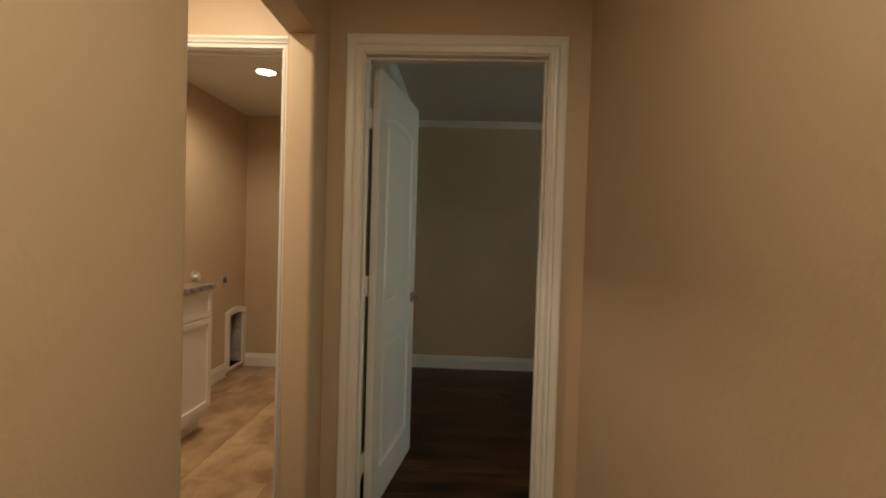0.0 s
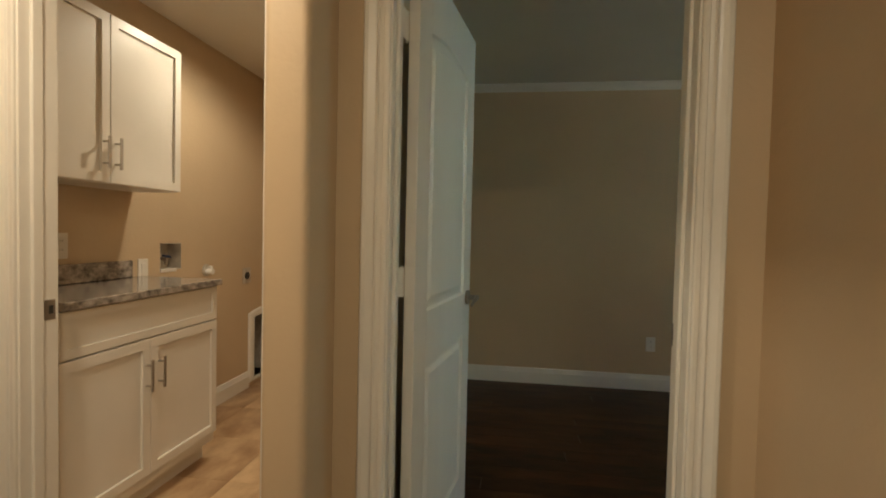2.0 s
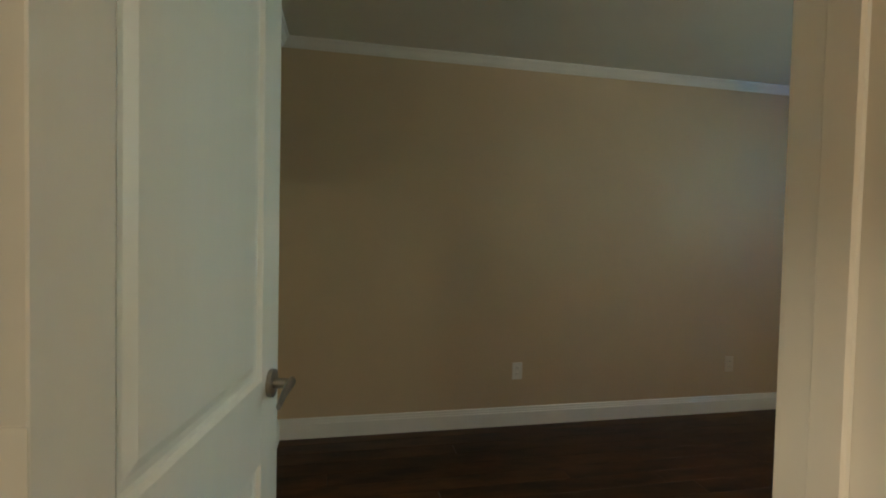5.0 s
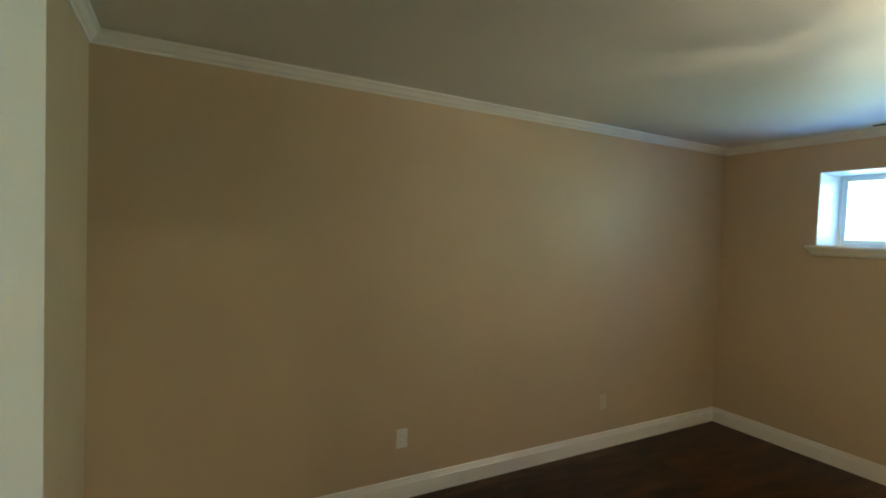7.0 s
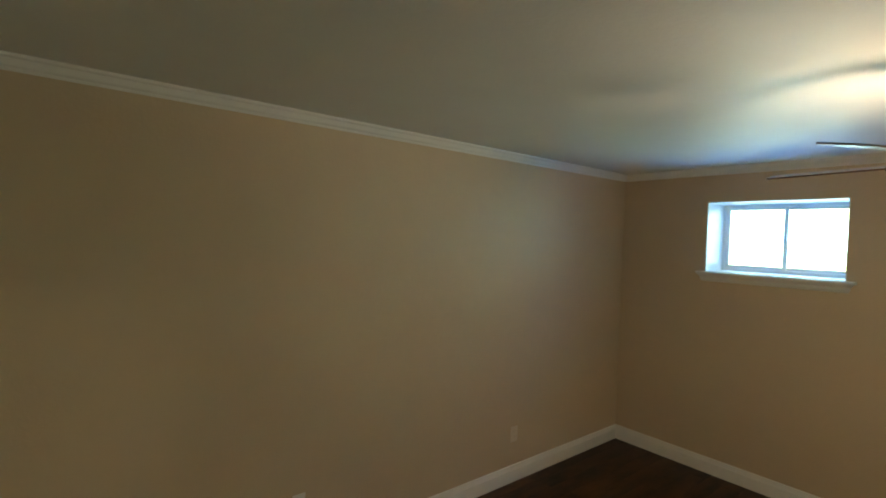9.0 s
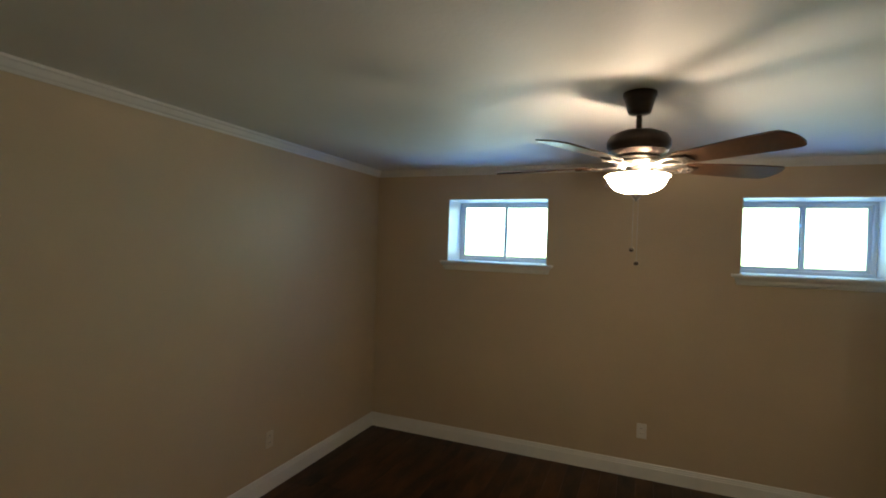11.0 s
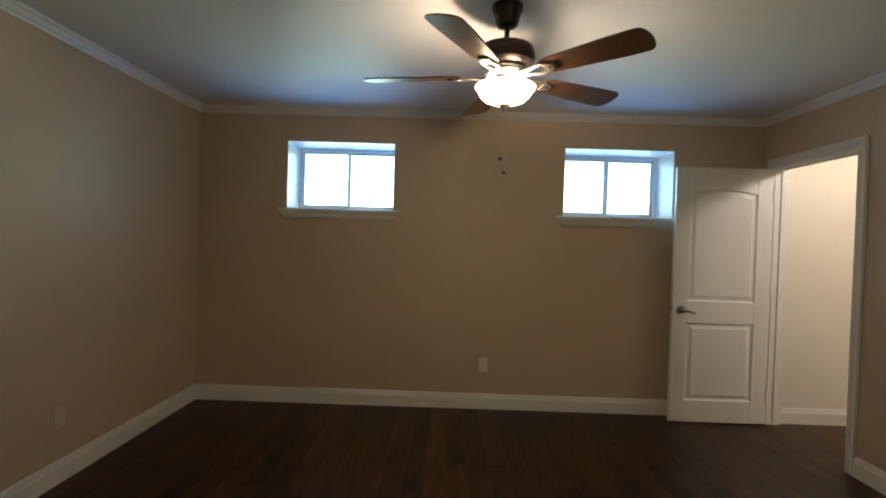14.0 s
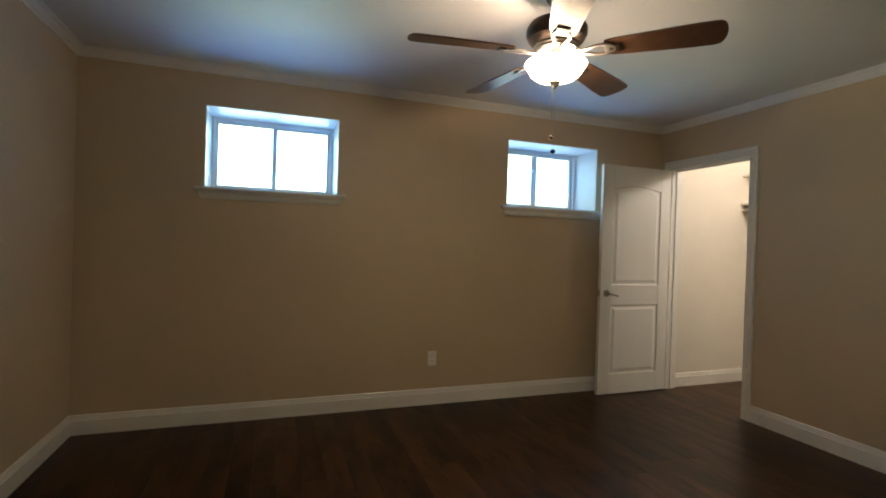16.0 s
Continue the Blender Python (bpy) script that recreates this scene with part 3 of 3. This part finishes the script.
def washer_box():
    w = thing("washer_box", pose(LWX, (WB[0] + WB[1]) / 2, WB[2]), "recessed grey metal washer pipe box with a brass valve", "pipe box")
    hw, h = (WB[1] - WB[0]) / 2, WB[3] - WB[2]
    bm = bmesh.new()
    add_box(bm, -0.09, -hw, 0, -0.086, hw, h)
    add_box(bm, -0.09, -hw, 0, 0.002, -hw + 0.004, h)
    add_box(bm, -0.09, hw - 0.004, 0, 0.002, hw, h)
    add_box(bm, -0.09, -hw, 0, 0.004, hw, 0.004)
    add_box(bm, -0.09, -hw, h - 0.004, 0.002, hw, h)
    part("box", bm, GALV, w)
    bm = bmesh.new()
    add_tube(bm, (-0.086, 0.02, 0.06), (-0.04, 0.02, 0.06), 0.011, 12)
    add_tube(bm, (-0.045, 0.02, 0.06), (-0.045, 0.02, 0.025), 0.009, 12)
    valve = part("valve", bm, NICKEL, w, "small nickel tap valve", smooth=True)
    bm = bmesh.new()
    add_tube(bm, (-0.045, 0.02, 0.066), (-0.045, 0.02, 0.080), 0.006, 10)
    add_tube(bm, (-0.040, -0.014, 0.083), (-0.040, 0.045, 0.072), 0.0075, 10)
    part("valve_handle", bm, BLUE, valve, "dark blue valve handle", smooth=True)
    part("drain_lip", box(0.0, -hw, -0.012, 0.006, hw * 0.5, 0.006, bevel=0.002), PLATE, w, "chipped white lower lip")


washer_box()
g = thing("gas_valve", pose(LWX, 4.01, 0.95), "white capped valve on a round grey escutcheon", "valve")
bm = bmesh.new()
add_tube(bm, (0, 0, 0), (0.008, 0, 0), 0.04, 24)
part("escutcheon", bm, GALV, g, "dull grey metal escutcheon ring", smooth=True)
bm = bmesh.new()
add_tube(bm, (0.006, 0, -0.008), (0.05, 0, -0.008), 0.02, 14)
add_tube(bm, (0.035, 0, -0.01), (0.035, 0, 0.03), 0.012, 12)
part("valve", bm, PLATE, g, "white capped valve stub", smooth=True)
d = thing("dryer_outlet", pose(LWX, 4.507, 0.874), "square metal plate with a round black dryer socket", "outlet")
part("cover_plate", box(0, -0.056, -0.06, 0.004, 0.056, 0.06, bevel=0.002), GALV, d)
bm = bmesh.new()
add_tube(bm, (0.003, 0, 0), (0.010, 0, 0), 0.028, 20)
part("socket", bm, DARK, d, "round black socket", smooth=True)

# pet hatch through the laundry wall
p = thing("pet_door", pose(LWX, 4.733, 0), "white framed pet door low in the laundry wall", "pet door")
outer = arc_panel(-0.197, 0.197, 0.035, 0.575, 0.03, 8)
inner = arc_panel(-0.135, 0.13, 0.06, 0.54, 0.012, 8)
bm = bmesh.new()
add_loft(bm, [[(x, y, z) for y, z in ring] for ring, x in ((outer, 0.001), (outer, 0.014), (shrink(outer, 0.01), 0.02), (inner, 0.02), (inner, 0.001))], cap=False)
part("frame", bm, TRIM, p)
bm = bmesh.new()
for a in ((-0.14, -0.143, 0.06, 0.0, -0.139, 0.55), (-0.14, 0.123, 0.06, 0.0, 0.127, 0.55), (-0.14, -0.143, 0.056, 0.0, 0.127, 0.06), (-0.14, -0.143, 0.55, 0.0, 0.127, 0.554)):
    add_box(bm, *a)
part("tunnel", bm, GALV, p)
part("flap", box(-0.135, -0.139, 0.062, -0.128, 0.123, 0.548, bevel=0.002), FLAP, p, "dark smoky flap")


# ---- laundry cabinets ----
def bar_pull(parent, y, z):
    bm = bmesh.new()
    add_tube(bm, (0.032, y, z - 0.068), (0.032, y, z + 0.068), 0.006, 12)
    for k in (-0.045, 0.045):
        add_tube(bm, (0, y, z + k), (0.032, y, z + k), 0.0045, 10)
    part("handle", bm, NICKEL, parent, "brushed nickel bar handle", smooth=True)


def shaker(name, parent, y0, y1, z0, z1, x=0.0):
    bm = bmesh.new()
    r = 0.058 if z1 - z0 > 0.3 else 0.045
    add_box(bm, x, y0, z0, x + 0.02, y1, z1, bevel=0.0015)
    bm.faces.ensure_lookup_table()
    front = max(bm.faces, key=lambda f: (f.calc_center_median().x + f.normal.x * 0.01) * (f.calc_area() > 0.01))
    bmesh.ops.inset_individual(bm, faces=[front], thickness=r, depth=0)
    bmesh.ops.inset_individual(bm, faces=[front], thickness=0.001, depth=-0.011)
    return part(name, bm, CABINET, parent)


CY0, CY1 = 2.52, 3.43
c = thing("base_cabinet", pose(-1.69, 0, 0), "white shaker base cabinet with one drawer and two doors", "cabinet")
bm = add_box(bmesh.new(), LWX + 1.69 + 0.002, CY0, 0.10, 0, CY1, 0.928)
add_box(bm, LWX + 1.69 + 0.002, CY0, 0.0, -0.06, CY1 - 0.004, 0.10)
part("body", bm, CABINET, c)
ym = 2.953
shaker("drawer", c, CY0 + 0.004, CY1 - 0.004, 0.754, 0.924)
for ya, yb, yh in ((CY0 + 0.004, ym - 0.002, 2.925), (ym + 0.002, CY1 - 0.004, 2.998)):
    dd = shaker("door", c, ya, yb, 0.150, 0.746)
    bar_pull(dd, yh, 0.592)
    for o in dd.children:
        o.location.x = 0.02
w = thing("worktop", pose(-1.69, 0, 0.929), "grey speckled granite worktop on the base cabinet", "worktop")
part("slab", box(LWX + 1.69 + 0.002, CY0, 0, 0.04, CY1 + 0.012, 0.032, bevel=0.004, seg=2), GRANITE, w)
part("backsplash", box(LWX + 1.69 + 0.002, CY0, 0.0325, LWX + 1.69 + 0.024, CY1 - 0.07, 0.122, bevel=0.003), GRANITE, w, "low granite backsplash against the wall")
yu = 2.938
u = thing("wall_cabinet", pose(-1.872, 0, 1.41), "white shaker wall cabinet with two doors and bar handles", "cabinet")
part("body", box(LWX + 1.872 + 0.002, CY0, 0, 0, 3.385, 0.725, bevel=0.0015), CABINET, u)
for ya, yb, yh in ((CY0 + 0.003, yu - 0.002, 2.900), (yu + 0.002, 3.383, 2.962)):
    dd = shaker("door", u, ya, yb, 0.003, 0.722)
    bar_pull(dd, yh, 0.13)
    for o in dd.children:
        o.location.x = 0.02

# lamps
r = thing("recessed_downlight", pose(-1.43, 3.64, LAU_CEIL), "lit round recessed ceiling downlight with white trim", "downlight")
part("trim_ring", add_lathe(bmesh.new(), [(0.062, 0.002), (0.064, -0.005), (0.080, -0.007), (0.088, -0.003), (0.09, 0.0)], n=36, cap=False), TRIM, r, smooth=True)
part("lens", add_lathe(bmesh.new(), [(0.063, -0.004), (0.04, -0.006), (0.004, -0.007)], n=32), LENS, r, "glowing lens", smooth=True)

# closet shelves
for z, dep, lab in ((1.775, 0.43, "white closet shelf on a cleat with a hanging rail"), (2.06, 0.41, "upper white closet shelf")):
    s = thing("closet_shelf", pose(0, -0.93, z), lab, "shelf", group="closet shelves")
    part("board", box(1.5, 0.0, 0, 4.004, dep, 0.018, bevel=0.002), CLOSET, s)
    if z < 2:
        part("cleat", box(3.986, 0.0, -0.06, 4.004, dep - 0.02, -0.001, bevel=0.002), CLOSET, s)
        bm = bmesh.new()
        add_tube(bm, (1.5, dep - 0.03, -0.045), (3.985, dep - 0.03, -0.045), 0.014, 14)
        part("hanging_rail", bm, NICKEL, s, smooth=True)

# ---- floors ----
fl = setting("floor", add_box(add_box(box(WX, DY, -0.1, EX, NY, -0.012), KX, -0.93, -0.1, EX, DY, -0.012), LWX, -2.1, -0.1, KX, DY, -0.012), JOINT, "dark oak plank floor with satin finish")
lf = setting("floor_laundry", box(LWX, LY + 0.02, -0.011, -0.67, LNY, -0.004), GROUT, "beige mottled travertine tile floor")


def plank_mesh(length, width):
    bm = add_box(bmesh.new(), 0, 0, -0.0115, length, width, 0, bevel=0.0008)
    bmesh.ops.recalc_face_normals(bm, faces=bm.faces)
    me = bpy.data.meshes.new("plank")
    bm.to_mesh(me)
    bm.free()
    me.materials.append(PLANK)
    return me


PW, PL = 0.127, 1.22
plank_cache = {}


def lay(x0, x1, y0, y1, rng):
    y = y0
    while y < y1 - 0.005:
        w_ = min(PW, y1 - y)
        x = x0 - rng.random() * PL * 0.8
        while x < x1 - 0.002:
            a, b = max(x, x0), min(x + PL, x1)
            key = (round(b - a, 2), round(w_, 3))
            if b - a > 0.01:
                if key not in plank_cache:
                    plank_cache[key] = plank_mesh(key[0] - 0.0007, key[1] - 0.0007)
                o = new("plank", plank_cache[key])
                o.parent = fl
                o.location = (a, y, rng.uniform(-0.0004, 0.0))
            x += PL
        y += PW


rng = random.Random(5)
lay(WX, EX, DY, NY, rng)
lay(KX, EX, SY - 0.12, DY, rng)
lay(1.5, EX, -0.93, SY - 0.12, rng)
lay(HL, HR, -2.1, DH, rng)
lay(DL, DR, DH, DY, rng)
lay(LWX, HL, HLY, LY + 0.02, rng)
tm = bpy.data.meshes.new("tile")
bm = box(0, 0, -0.010, 0.4555, 0.4555, 0, bevel=0.001)
bmesh.ops.recalc_face_normals(bm, faces=bm.faces)
bm.to_mesh(tm)
bm.free()
tm.materials.append(TRAVERTINE)
for i in range(4):
    for k in range(6):
        x, y = LWX - 0.25 + 0.457 * i, LY + 0.02 + 0.457 * k
        if x > -0.65:
            continue
        o = new("tile", tm)
        o.parent = lf
        o.location = (x, y, 0)
